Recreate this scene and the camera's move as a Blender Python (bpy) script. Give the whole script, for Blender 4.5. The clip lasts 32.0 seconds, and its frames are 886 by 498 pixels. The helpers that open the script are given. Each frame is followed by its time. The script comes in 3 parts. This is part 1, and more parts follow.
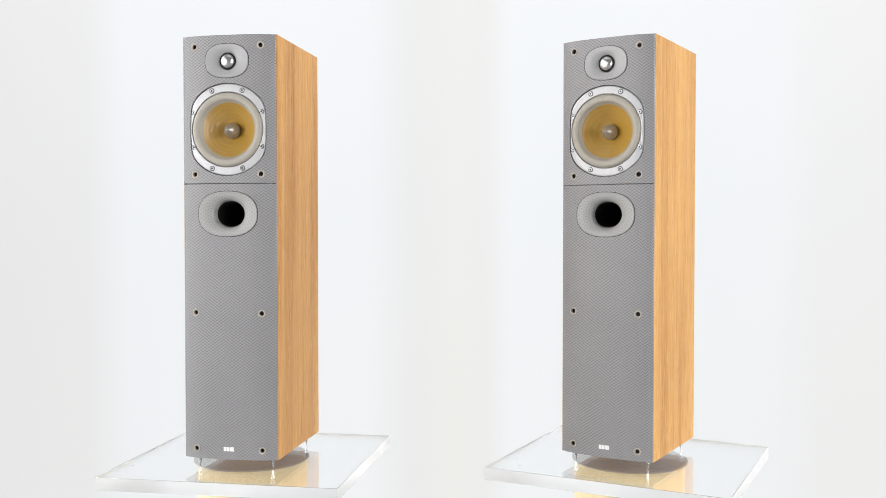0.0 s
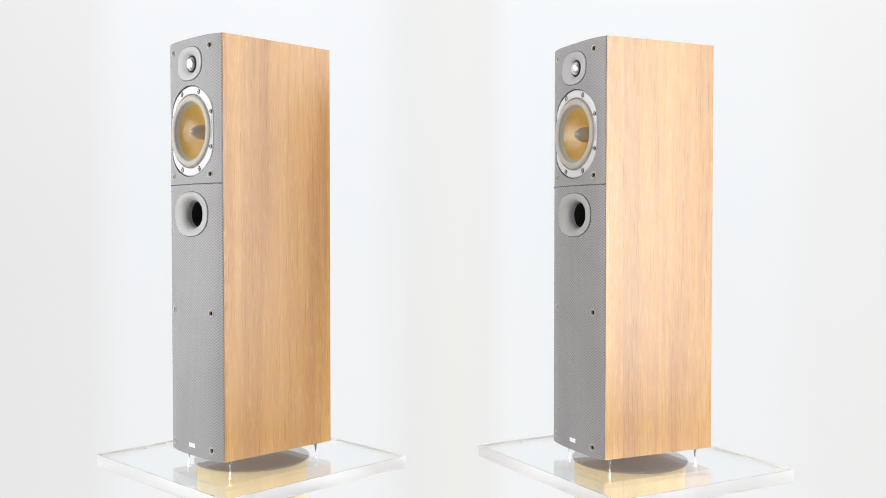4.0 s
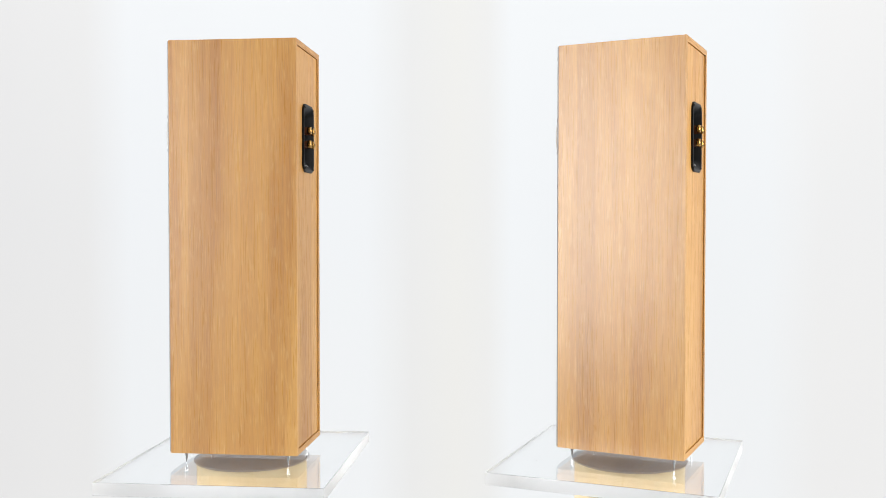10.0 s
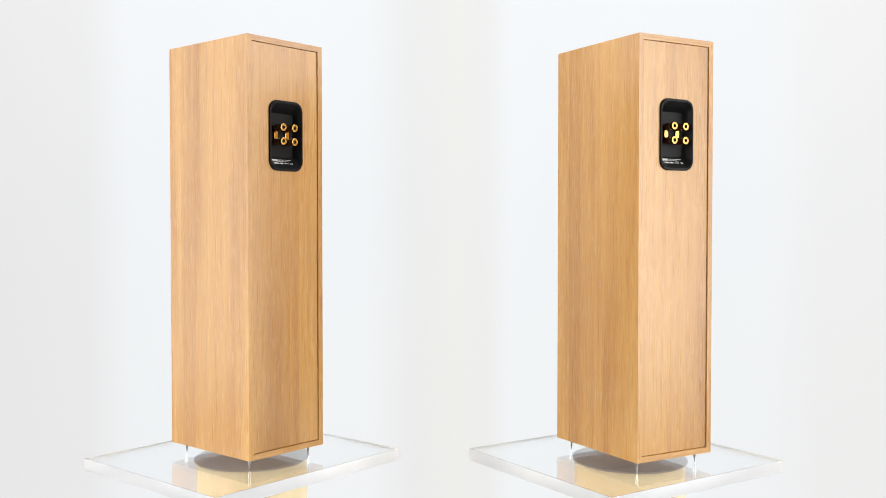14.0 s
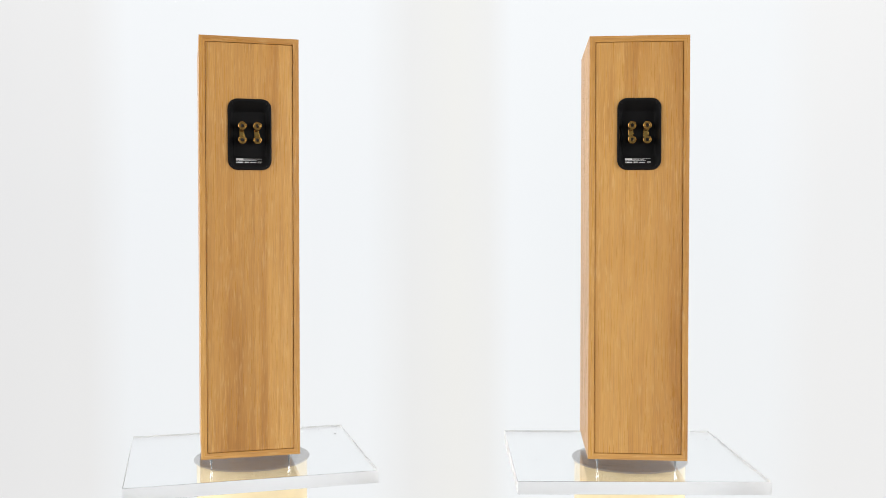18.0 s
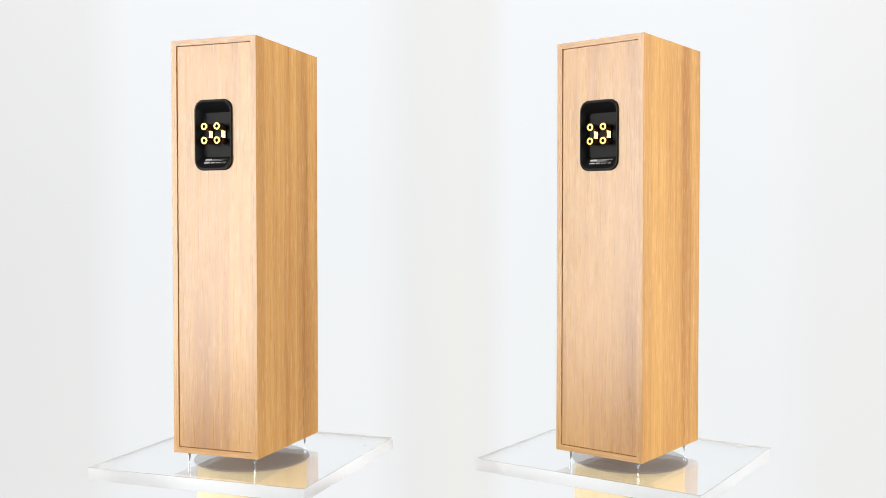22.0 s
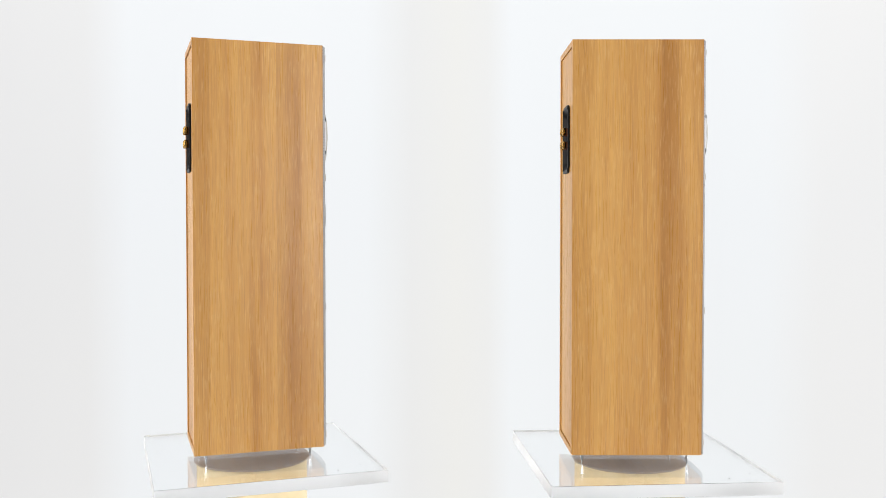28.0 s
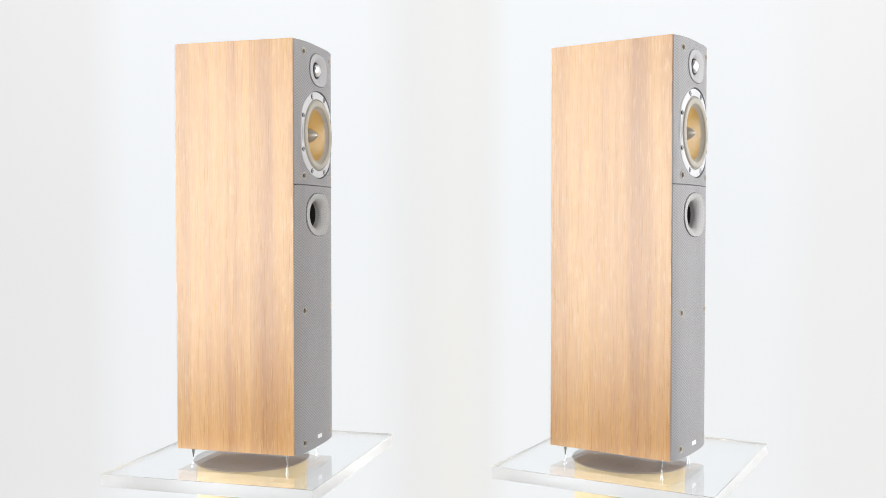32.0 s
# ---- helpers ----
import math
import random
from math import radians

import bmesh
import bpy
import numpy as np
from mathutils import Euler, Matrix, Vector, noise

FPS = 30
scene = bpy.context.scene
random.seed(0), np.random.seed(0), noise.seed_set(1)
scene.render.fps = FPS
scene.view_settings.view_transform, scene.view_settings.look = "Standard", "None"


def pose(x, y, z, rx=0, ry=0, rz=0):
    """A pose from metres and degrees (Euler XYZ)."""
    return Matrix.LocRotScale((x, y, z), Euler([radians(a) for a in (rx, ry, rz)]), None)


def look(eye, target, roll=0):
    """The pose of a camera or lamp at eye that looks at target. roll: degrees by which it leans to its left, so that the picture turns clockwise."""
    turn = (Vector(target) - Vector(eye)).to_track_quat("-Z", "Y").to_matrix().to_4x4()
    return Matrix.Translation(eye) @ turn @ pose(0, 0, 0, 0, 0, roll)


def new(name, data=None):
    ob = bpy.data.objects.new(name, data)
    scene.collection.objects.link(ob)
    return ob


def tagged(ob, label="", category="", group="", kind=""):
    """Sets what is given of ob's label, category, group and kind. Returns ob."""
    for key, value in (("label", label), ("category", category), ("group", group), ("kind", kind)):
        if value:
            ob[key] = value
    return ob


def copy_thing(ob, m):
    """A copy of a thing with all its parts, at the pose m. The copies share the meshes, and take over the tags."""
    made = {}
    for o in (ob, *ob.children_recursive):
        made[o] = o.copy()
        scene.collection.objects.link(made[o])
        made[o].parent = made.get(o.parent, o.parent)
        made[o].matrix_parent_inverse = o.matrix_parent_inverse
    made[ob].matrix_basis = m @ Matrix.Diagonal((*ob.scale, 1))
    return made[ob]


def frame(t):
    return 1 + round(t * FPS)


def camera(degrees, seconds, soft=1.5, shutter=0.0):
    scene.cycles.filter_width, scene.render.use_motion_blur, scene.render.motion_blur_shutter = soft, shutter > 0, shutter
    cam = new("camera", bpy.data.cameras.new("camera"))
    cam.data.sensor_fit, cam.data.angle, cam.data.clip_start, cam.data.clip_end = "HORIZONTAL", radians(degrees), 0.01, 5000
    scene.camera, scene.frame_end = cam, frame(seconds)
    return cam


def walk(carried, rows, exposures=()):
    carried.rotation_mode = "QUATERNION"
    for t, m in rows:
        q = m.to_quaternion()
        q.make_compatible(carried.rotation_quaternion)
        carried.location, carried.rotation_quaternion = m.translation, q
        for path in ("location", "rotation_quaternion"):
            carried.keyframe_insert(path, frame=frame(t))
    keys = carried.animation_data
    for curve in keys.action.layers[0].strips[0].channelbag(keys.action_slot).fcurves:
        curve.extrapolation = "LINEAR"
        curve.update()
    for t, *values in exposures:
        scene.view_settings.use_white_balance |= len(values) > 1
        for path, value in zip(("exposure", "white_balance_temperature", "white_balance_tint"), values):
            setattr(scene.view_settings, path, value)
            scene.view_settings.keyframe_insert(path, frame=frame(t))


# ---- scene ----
# ---------------- camera ----------------
cam = camera(50.5, 32.0, soft=0.85)
EYE = pose(0, -2.147, 0.4986, 90 - 1.437, 0, 0)
walk(cam, [(0.0, EYE), (32.0, EYE)])

# ---------------- world, lights ----------------
world = bpy.data.worlds.new("world")
scene.world = world
world.use_nodes = True
world.node_tree.nodes["Background"].inputs[0].default_value = (0.9, 0.95, 1.0, 1)
world.node_tree.nodes["Background"].inputs[1].default_value = 0.3


def soft_box(name, eye, target, w, h, power, colour):
    data = bpy.data.lights.new(name, "AREA")
    data.shape, data.size, data.size_y = "RECTANGLE", w, h
    data.energy, data.color = power, colour
    ob = new(name, data)
    ob.matrix_basis = look(eye, target)
    return ob


for side in (-1, 1):
    soft_box("panel_lamp", (side * 3.436, -3.49, 0.80), (side * 2.446, -3.66, 0.78), 4.4, 2.6, 238, (1.0, 0.985, 0.962))
    soft_box("side_lamp", (side * 5.0, -0.1, 1.9), (0, -0.1, 1.7), 3.8, 5.4, 195, (1.0, 0.987, 0.966))
soft_box("overhead_lamp", (0, -0.4, 2.9), (0, -0.1, 0.4), 2.4, 1.2, 8, (0.96, 0.98, 1.0))

# ---------------- sizes ----------------
H, W, D = 0.90, 0.2090, 0.2830
FOOT = 0.0245
PLATE_T = 0.027
PLATE_TOP = -FOOT
PLATE_BOTTOM = PLATE_TOP - PLATE_T
FLOOR_Z = -0.90
PI = math.pi


# ---------------- materials ----------------
class Nodes:
    """A short hand for building node materials."""

    def __init__(self, name):
        self.mat = bpy.data.materials.new(name)
        self.mat.use_nodes = True
        self.tree = self.mat.node_tree
        self.bsdf = self.tree.nodes["Principled BSDF"]

    def add(self, kind, operation=""):
        n = self.tree.nodes.new(kind)
        if operation:
            n.operation = operation
        return n

    def link(self, a, b):
        self.tree.links.new(a, b)

    def put(self, **values):
        for k, v in values.items():
            self.bsdf.inputs[k.replace("_", " ")].default_value = v
        return self

    def coords(self, scale=(1, 1, 1), vary=False):
        tc = self.add("ShaderNodeTexCoord")
        mp = self.add("ShaderNodeMapping")
        mp.inputs["Scale"].default_value = scale
        out = tc.outputs["Object"]
        if vary:
            info = self.add("ShaderNodeObjectInfo")
            mul = self.add("ShaderNodeMath", operation="MULTIPLY")
            mul.inputs[1].default_value = 7.0
            self.link(info.outputs["Random"], mul.inputs[0])
            comb = self.add("ShaderNodeCombineXYZ")
            for i in range(3):
                self.link(mul.outputs[0], comb.inputs[i])
            va = self.add("ShaderNodeVectorMath", operation="ADD")
            self.link(out, va.inputs[0])
            self.link(comb.outputs[0], va.inputs[1])
            out = va.outputs[0]
        self.link(out, mp.inputs["Vector"])
        return mp.outputs[0]

    def noise(self, vec, scale, detail=4.0, rough=0.55):
        n = self.add("ShaderNodeTexNoise")
        n.inputs["Scale"].default_value = scale
        n.inputs["Detail"].default_value = detail
        n.inputs["Roughness"].default_value = rough
        self.link(vec, n.inputs["Vector"])
        return n.outputs["Fac"]

    def ramp(self, fac, stops):
        r = self.add("ShaderNodeValToRGB")
        el = r.color_ramp.elements
        while len(el) < len(stops):
            el.new(0.5)
        for e, (p, c) in zip(el, stops):
            e.position = p
            e.color = (*c, 1) if len(c) == 3 else c
        self.link(fac, r.inputs["Fac"])
        return r.outputs["Color"]

    def mix(self, a, b, fac, blend="MIX"):
        m = self.add("ShaderNodeMix")
        m.data_type, m.blend_type = "RGBA", blend
        for s, v in ((m.inputs[0], fac), (m.inputs[6], a), (m.inputs[7], b)):
            if isinstance(v, bpy.types.NodeSocket):
                self.link(v, s)
            elif isinstance(v, (int, float)):
                s.default_value = v
            else:
                s.default_value = (*v, 1)
        return m.outputs[2]

    def bump(self, height, strength, dist):
        b = self.add("ShaderNodeBump")
        b.inputs["Strength"].default_value = strength
        b.inputs["Distance"].default_value = dist
        self.link(height, b.inputs["Height"])
        self.link(b.outputs[0], self.bsdf.inputs["Normal"])
        return b

    def colour(self, socket):
        self.link(socket, self.bsdf.inputs["Base Color"])
        return self


def grey3(v):
    return (v, v, v)


def wood_material(name, along, tint):
    """Straight-grained veneer; along: the axis of the grain."""
    n = Nodes(name)

    def stretched(k):
        v = [1.0, 1.0, 1.0]
        v[along] = k
        return n.coords(tuple(v), vary=True)
    # slow waver of the grain
    warp = n.noise(stretched(0.22), 5.0, 2.0, 0.5)
    wv = n.add("ShaderNodeVectorMath", operation="SCALE")
    wv.inputs["Scale"].default_value = 0.042
    comb = n.add("ShaderNodeCombineXYZ")
    for i in range(3):
        if i != along:
            n.link(warp, comb.inputs[i])
    n.link(comb.outputs[0], wv.inputs[0])

    def grain(k):
        va = n.add("ShaderNodeVectorMath", operation="ADD")
        n.link(stretched(k), va.inputs[0])
        n.link(wv.outputs[0], va.inputs[1])
        return va.outputs[0]
    # narrow leaves of veneer laid side by side
    strips = n.add("ShaderNodeTexVoronoi")
    strips.voronoi_dimensions = "1D"
    strips.inputs["Scale"].default_value = 21.0
    sep = n.add("ShaderNodeSeparateXYZ")
    n.link(stretched(1.0), sep.inputs[0])
    total = n.add("ShaderNodeMath", operation="ADD")
    across = [i for i in range(3) if i != along]
    n.link(sep.outputs[across[0]], total.inputs[0])
    n.link(sep.outputs[across[1]], total.inputs[1])
    n.link(total.outputs[0], strips.inputs["W"])
    sc = n.add("ShaderNodeSeparateXYZ")
    n.link(strips.outputs["Color"], sc.inputs[0])
    leaf = n.noise(grain(0.045), 17.0, 2.0, 0.55)
    stripe = n.noise(grain(0.016), 70.0, 4.0, 0.65)
    fine = n.noise(grain(0.020), 310.0, 3.0, 0.65)
    pores = n.noise(grain(0.035), 380.0, 2.0, 0.5)
    flecks = n.noise(grain(0.09), 300.0, 2.0, 0.5)
    base = n.ramp(leaf, [(0.34, tuple(c * k for c, k in zip(tint, (0.80, 0.71, 0.57)))), (0.50, tint), (0.64, tuple(c * k for c, k in zip(tint, (1.06, 1.09, 1.14))))])
    base = n.mix(base, n.ramp(sc.outputs[0], [(0.0, (0.82, 0.76, 0.67)), (0.5, (0.98, 0.97, 0.95)), (1.0, (1.06, 1.08, 1.10))]), 0.80, "MULTIPLY")
    base = n.mix(base, n.ramp(stripe, [(0.34, (0.80, 0.71, 0.58)), (0.55, (1, 1, 1))]), 0.48, "MULTIPLY")
    base = n.mix(base, n.ramp(fine, [(0.36, (0.72, 0.61, 0.47)), (0.54, (1, 1, 1))]), 0.44, "MULTIPLY")
    base = n.mix(base, n.ramp(pores, [(0.34, (0.52, 0.38, 0.25)), (0.44, (1, 1, 1))]), 0.24, "MULTIPLY")
    base = n.mix(base, (0.92, 0.70, 0.40), n.ramp(flecks, [(0.56, grey3(0.0)), (0.70, grey3(0.17))]))
    n.colour(base)
    n.link(n.ramp(fine, [(0.3, grey3(0.34)), (0.7, grey3(0.25))]), n.bsdf.inputs["Roughness"])
    # satin lacquer: a sheen towards the front, none at glancing angles
    facing = n.add("ShaderNodeLayerWeight")
    facing.inputs["Blend"].default_value = 0.5
    n.link(n.ramp(facing.outputs["Facing"], [(0.24, grey3(1.0)), (0.56, grey3(0.12))]), n.bsdf.inputs["Specular IOR Level"])
    n.bump(pores, 0.12, 0.0004)
    return n.mat


WOOD = wood_material("oak_veneer", 2, (0.556, 0.294, 0.079))
WOOD_X = wood_material("oak_veneer_across", 0, (0.556, 0.294, 0.079))


def baffle_material():
    """Grey moulded plastic with columns of small staggered arrow-shaped scales."""
    n = Nodes("grey_scaled_plastic")
    tc = n.add("ShaderNodeTexCoord")
    sep = n.add("ShaderNodeSeparateXYZ")
    n.link(tc.outputs["Object"], sep.inputs[0])

    def calc(op, a, b=0.0):
        m = n.add("ShaderNodeMath", operation=op)
        for sock, v in zip(m.inputs, (a, b)):
            if isinstance(v, bpy.types.NodeSocket):
                n.link(v, sock)
            else:
                sock.default_value = v
        return m.outputs[0]
    u = calc("DIVIDE", calc("ADD", sep.outputs["X"], 1.0), 0.0047)
    column = calc("FLOOR", u)
    stagger = calc("MULTIPLY", calc("MODULO", column, 2.0), 0.5)
    across = calc("ABSOLUTE", calc("SUBTRACT", calc("FRACT", u), 0.5))
    v = calc("ADD", calc("DIVIDE", sep.outputs["Z"], 0.0064), stagger)
    scale = calc("FRACT", calc("ADD", v, calc("MULTIPLY", across, 0.95)))
    cells = n.ramp(scale, [(0.0, grey3(0.160)), (0.18, grey3(0.195)), (0.45, grey3(0.300)), (0.80, grey3(0.340)), (1.0, grey3(0.235))])
    soft = n.noise(n.coords(), 9.0, 3.0)
    tone = n.mix(cells, n.ramp(soft, [(0.3, grey3(0.93)), (0.7, grey3(1.0))]), 1.0, "MULTIPLY")
    n.colour(n.mix(tone, (0.965, 0.96, 1.0), 1.0, "MULTIPLY"))
    n.bump(scale, 0.45, 0.0010)
    n.put(Roughness=0.42)
    return n.mat


BAFFLE = baffle_material()


def plain(name, colour, rough=0.5, metal=0.0, grain=0.06, scale=300.0, bump=0.05, coat=0.0):
    """A plain finish with slight mottling and fine relief."""
    n = Nodes(name)
    f = n.noise(n.coords(), scale, 3.0)
    lo = tuple(c * (1 - grain) for c in colour)
    hi = tuple(min(1, c * (1 + grain)) for c in colour)
    n.colour(n.ramp(f, [(0.3, lo), (0.7, hi)]))
    n.put(Roughness=rough, Metallic=metal, Coat_Weight=coat)
    if bump:
        n.bump(f, bump, 0.0005)
    return n.mat


SMOOTH_GREY = plain("smooth_grey_plastic", (0.36, 0.358, 0.372), 0.38)
DARK = plain("black_void", (0.012, 0.012, 0.013), 0.6)
SEAM = plain("dark_gasket_and_gap_shade", (0.05, 0.05, 0.055), 0.6)
RING = plain("beige_socket_rim", (0.46, 0.41, 0.36), 0.5)
SILVER = plain("brushed_silver", (0.55, 0.555, 0.575), 0.52, 0.2)
DOME = plain("polished_aluminium", (0.78, 0.78, 0.79), 0.30, 1.0, 0.02)
BULLET = plain("bronze_grey_metal", (0.42, 0.39, 0.35), 0.46, 0.8)
RUBBER = plain("greige_rubber", (0.38, 0.355, 0.31), 0.48, 0, 0.05, 150)
BLACK = plain("black_plastic", (0.006, 0.006, 0.0065), 0.42)
BLACK.node_tree.nodes["Principled BSDF"].inputs["Specular IOR Level"].default_value = 0.13
GOLD = plain("gold_plate", (0.56, 0.34, 0.10), 0.22, 1.0, 0.03)
LINK = plain("bright_gold_link", (0.66, 0.42, 0.12), 0.07, 1.0, 0.02, 300, 0.0)
BARREL = plain("dark_red_barrel", (0.10, 0.035, 0.015), 0.2)
STEEL = plain("dull_steel", (0.42, 0.43, 0.45), 0.4, 0.8, 0.04)
CHROME = plain("chrome", (0.78, 0.79, 0.80), 0.12, 1.0, 0.02)
WHITE_INK = plain("white_print", (0.85, 0.85, 0.85), 0.5)
CREAM = plain("cream_lacquer", (0.80, 0.67, 0.42), 0.4, 0, 0.04, 30)
RIM = plain("grey_rim", (0.285, 0.27, 0.265), 0.5, 0, 0.05, 60)
PLATTER = plain("grey_platter", (0.27, 0.255, 0.255), 0.55, 0, 0.10, 60)
# greys of the unseen room, kept dark to limit bounce light
WALL = plain("grey_wall_paint", (0.16, 0.16, 0.165), 0.8, 0, 0.03, 4)

FLOOR = plain("grey_floor_paint", (0.20, 0.20, 0.20), 0.7, 0, 0.03, 4)


def cone_material():
    """Yellow woven fibre cone."""
    n = Nodes("yellow_woven_fibre")
    v = n.coords()
    a, b = n.add("ShaderNodeTexWave"), n.add("ShaderNodeTexWave")
    a.bands_direction, b.bands_direction = "X", "Z"
    for w in (a, b):
        w.inputs["Scale"].default_value = 140.0
        n.link(v, w.inputs["Vector"])
    weave = n.mix(a.outputs["Color"], b.outputs["Color"], 0.5, "DIFFERENCE")
    soft = n.noise(v, 40.0)
    base = n.mix((0.36, 0.20, 0.028), (0.53, 0.325, 0.06), weave)
    n.colour(n.mix(base, n.ramp(soft, [(0.3, (0.9, 0.88, 0.8)), (0.7, (1, 1, 1))]), 1.0, "MULTIPLY"))
    n.bump(weave, 0.3, 0.0005)
    tangent = n.add("ShaderNodeTangent")
    tangent.direction_type, tangent.axis = "RADIAL", "Y"
    n.link(tangent.outputs[0], n.bsdf.inputs["Tangent"])
    n.put(Roughness=0.30, Anisotropic=0.88, Specular_IOR_Level=1.0)
    return n.mat


CONE = cone_material()


def port_material():
    """Smooth grey flare with small dimples in rings."""
    n = Nodes("dimpled_grey_plastic")
    tc = n.add("ShaderNodeTexCoord")
    sep = n.add("ShaderNodeSeparateXYZ")
    n.link(tc.outputs["Object"], sep.inputs[0])

    def calc(op, a, b=0.0):
        m = n.add("ShaderNodeMath", operation=op)
        for sock, v in zip(m.inputs, (a, b)):
            if isinstance(v, bpy.types.NodeSocket):
                n.link(v, sock)
            else:
                sock.default_value = v
        return m.outputs[0]
    x, z = sep.outputs["X"], sep.outputs["Z"]
    ring = calc("DIVIDE", calc("SQRT", calc("ADD", calc("MULTIPLY", x, x), calc("MULTIPLY", z, z))), 0.0052)
    stagger = calc("MULTIPLY", calc("MODULO", calc("FLOOR", ring), 2.0), 0.5)
    spoke = calc("ADD", calc("MULTIPLY", calc("ARCTAN2", z, x), 40 / (2 * PI)), calc("ADD", stagger, 100.0))
    du = calc("MULTIPLY", calc("SUBTRACT", calc("FRACT", ring), 0.5), 0.8)
    dv = calc("MULTIPLY", calc("SUBTRACT", calc("FRACT", spoke), 0.5), 1.3)
    dist = calc("SQRT", calc("ADD", calc("MULTIPLY", du, du), calc("MULTIPLY", dv, dv)))
    # shade inside the dimples painted into the grey, besides the bump
    n.colour(n.ramp(dist, [(0.16, grey3(0.29)), (0.30, grey3(0.36))]))
    n.bump(n.ramp(dist, [(0.05, grey3(0.0)), (0.30, grey3(1.0))]), 0.5, 0.0010)
    n.put(Roughness=0.4)
    return n.mat


PORT = port_material()


def acrylic_material(name, low, high, tint=(0.97, 0.98, 0.985, 1), clear=1.0):
    n = Nodes(name)
    n.put(Base_Color=tint, Roughness=0.015, IOR=1.49, Transmission_Weight=clear)
    f = n.noise(n.coords(), 40.0)
    n.link(n.ramp(f, [(0.40, grey3(low)), (0.8, grey3(high))]), n.bsdf.inputs["Roughness"])
    return n.mat


ACRYLIC = acrylic_material("clear_acrylic", 0.004, 0.05)
SAWN = acrylic_material("satin_acrylic_edge", 0.30, 0.45, (0.86, 0.875, 0.895, 1), 0.58)


def sweep_material():
    """White sweep; its brightness is painted as emission, with two broad brighter bands."""
    n = Nodes("white_sweep_painted_glow")
    tc = n.add("ShaderNodeTexCoord")
    sep = n.add("ShaderNodeSeparateXYZ")
    n.link(tc.outputs["Object"], sep.inputs[0])
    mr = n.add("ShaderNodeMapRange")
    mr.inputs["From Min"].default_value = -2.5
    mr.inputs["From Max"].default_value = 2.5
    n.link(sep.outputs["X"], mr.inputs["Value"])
    # painted light falloff: emission dimmer low down, brighter towards the top
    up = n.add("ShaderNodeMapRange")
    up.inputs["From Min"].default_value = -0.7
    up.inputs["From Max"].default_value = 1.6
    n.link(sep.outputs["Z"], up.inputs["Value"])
    glow_by_height = n.ramp(up.outputs[0], [(0.0, (0.955, 0.952, 0.948)), (0.30, (0.968, 0.966, 0.963)), (0.55, (0.978, 0.98, 0.983)), (1.0, (1.03, 1.03, 1.03))])
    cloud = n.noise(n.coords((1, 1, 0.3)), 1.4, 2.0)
    # brightness across x, painted as glow; nothing shines from behind
    panel = n.ramp(mr.outputs[0], SWEEP_GLOW_STOPS)
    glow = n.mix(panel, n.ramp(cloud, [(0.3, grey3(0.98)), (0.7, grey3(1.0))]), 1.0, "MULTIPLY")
    glow = n.mix(glow, glow_by_height, 1.0, "MULTIPLY")
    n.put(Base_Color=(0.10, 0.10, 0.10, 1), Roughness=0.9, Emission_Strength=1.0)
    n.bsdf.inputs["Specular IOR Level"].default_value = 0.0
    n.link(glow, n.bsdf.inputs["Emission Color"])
    return n.mat


# painted glow of the sweep from left to right
SWEEP_GLOW_STOPS = [(0.069, (0.735, 0.735, 0.74)), (0.193, (0.755, 0.757, 0.76)), (0.230, (0.805, 0.828, 0.85)), (0.435, (0.805, 0.828, 0.848)),
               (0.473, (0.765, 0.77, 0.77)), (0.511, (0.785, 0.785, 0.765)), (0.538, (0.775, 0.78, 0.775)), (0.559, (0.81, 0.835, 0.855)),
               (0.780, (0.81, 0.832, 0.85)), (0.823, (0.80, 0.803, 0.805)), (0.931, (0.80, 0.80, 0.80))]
SWEEP = sweep_material()


# ---------------- mesh helpers ----------------
def mesh_of(name, bm, material, smooth=True, angle=21):
    bmesh.ops.recalc_face_normals(bm, faces=bm.faces[:])
    me = bpy.data.meshes.new(name)
    for e in bm.edges:
        e.smooth = not (len(e.link_faces) == 2 and e.calc_face_angle(0) > radians(angle))
    for f in bm.faces:
        f.smooth = smooth
    bm.to_mesh(me)
    bm.free()
    me.materials.append(material)
    return me


def part(name, bm, material, parent, label="", m=None):
    ob = new(name, bm if isinstance(bm, bpy.types.Mesh) else mesh_of(name, bm, material))
    ob.parent = parent
    if m is not None:
        ob.matrix_basis = m
    if label:
        tagged(ob, label=label)
    return ob


def loft(rings, cap0=False, cap1=False, closed=True):
    """A skin over rings of points, all of one length."""
    bm = bmesh.new()
    vs = [[bm.verts.new(p) for p in r] for r in rings]
    n = len(vs[0])
    for a, b in zip(vs, vs[1:]):
        for i in range(n if closed else n - 1):
            j = (i + 1) % n
            bm.faces.new((a[i], a[j], b[j], b[i]))
    if cap0:
        bm.faces.new(vs[0])
    if cap1:
        bm.faces.new(vs[-1])
    return bm


def lathe_y(profile, n=64, cap0=False, cap1=False):
    """A turned part about the y axis; profile: (radius, y)."""
    return loft([[(r * math.cos(2 * PI * i / n), y, r * math.sin(2 * PI * i / n)) for i in range(n)] for r, y in profile], cap0, cap1)


def lathe_z(profile, n=64, cap0=False, cap1=False):
    return loft([[(r * math.cos(2 * PI * i / n), r * math.sin(2 * PI * i / n), z) for i in range(n)] for r, z in profile], cap0, cap1)


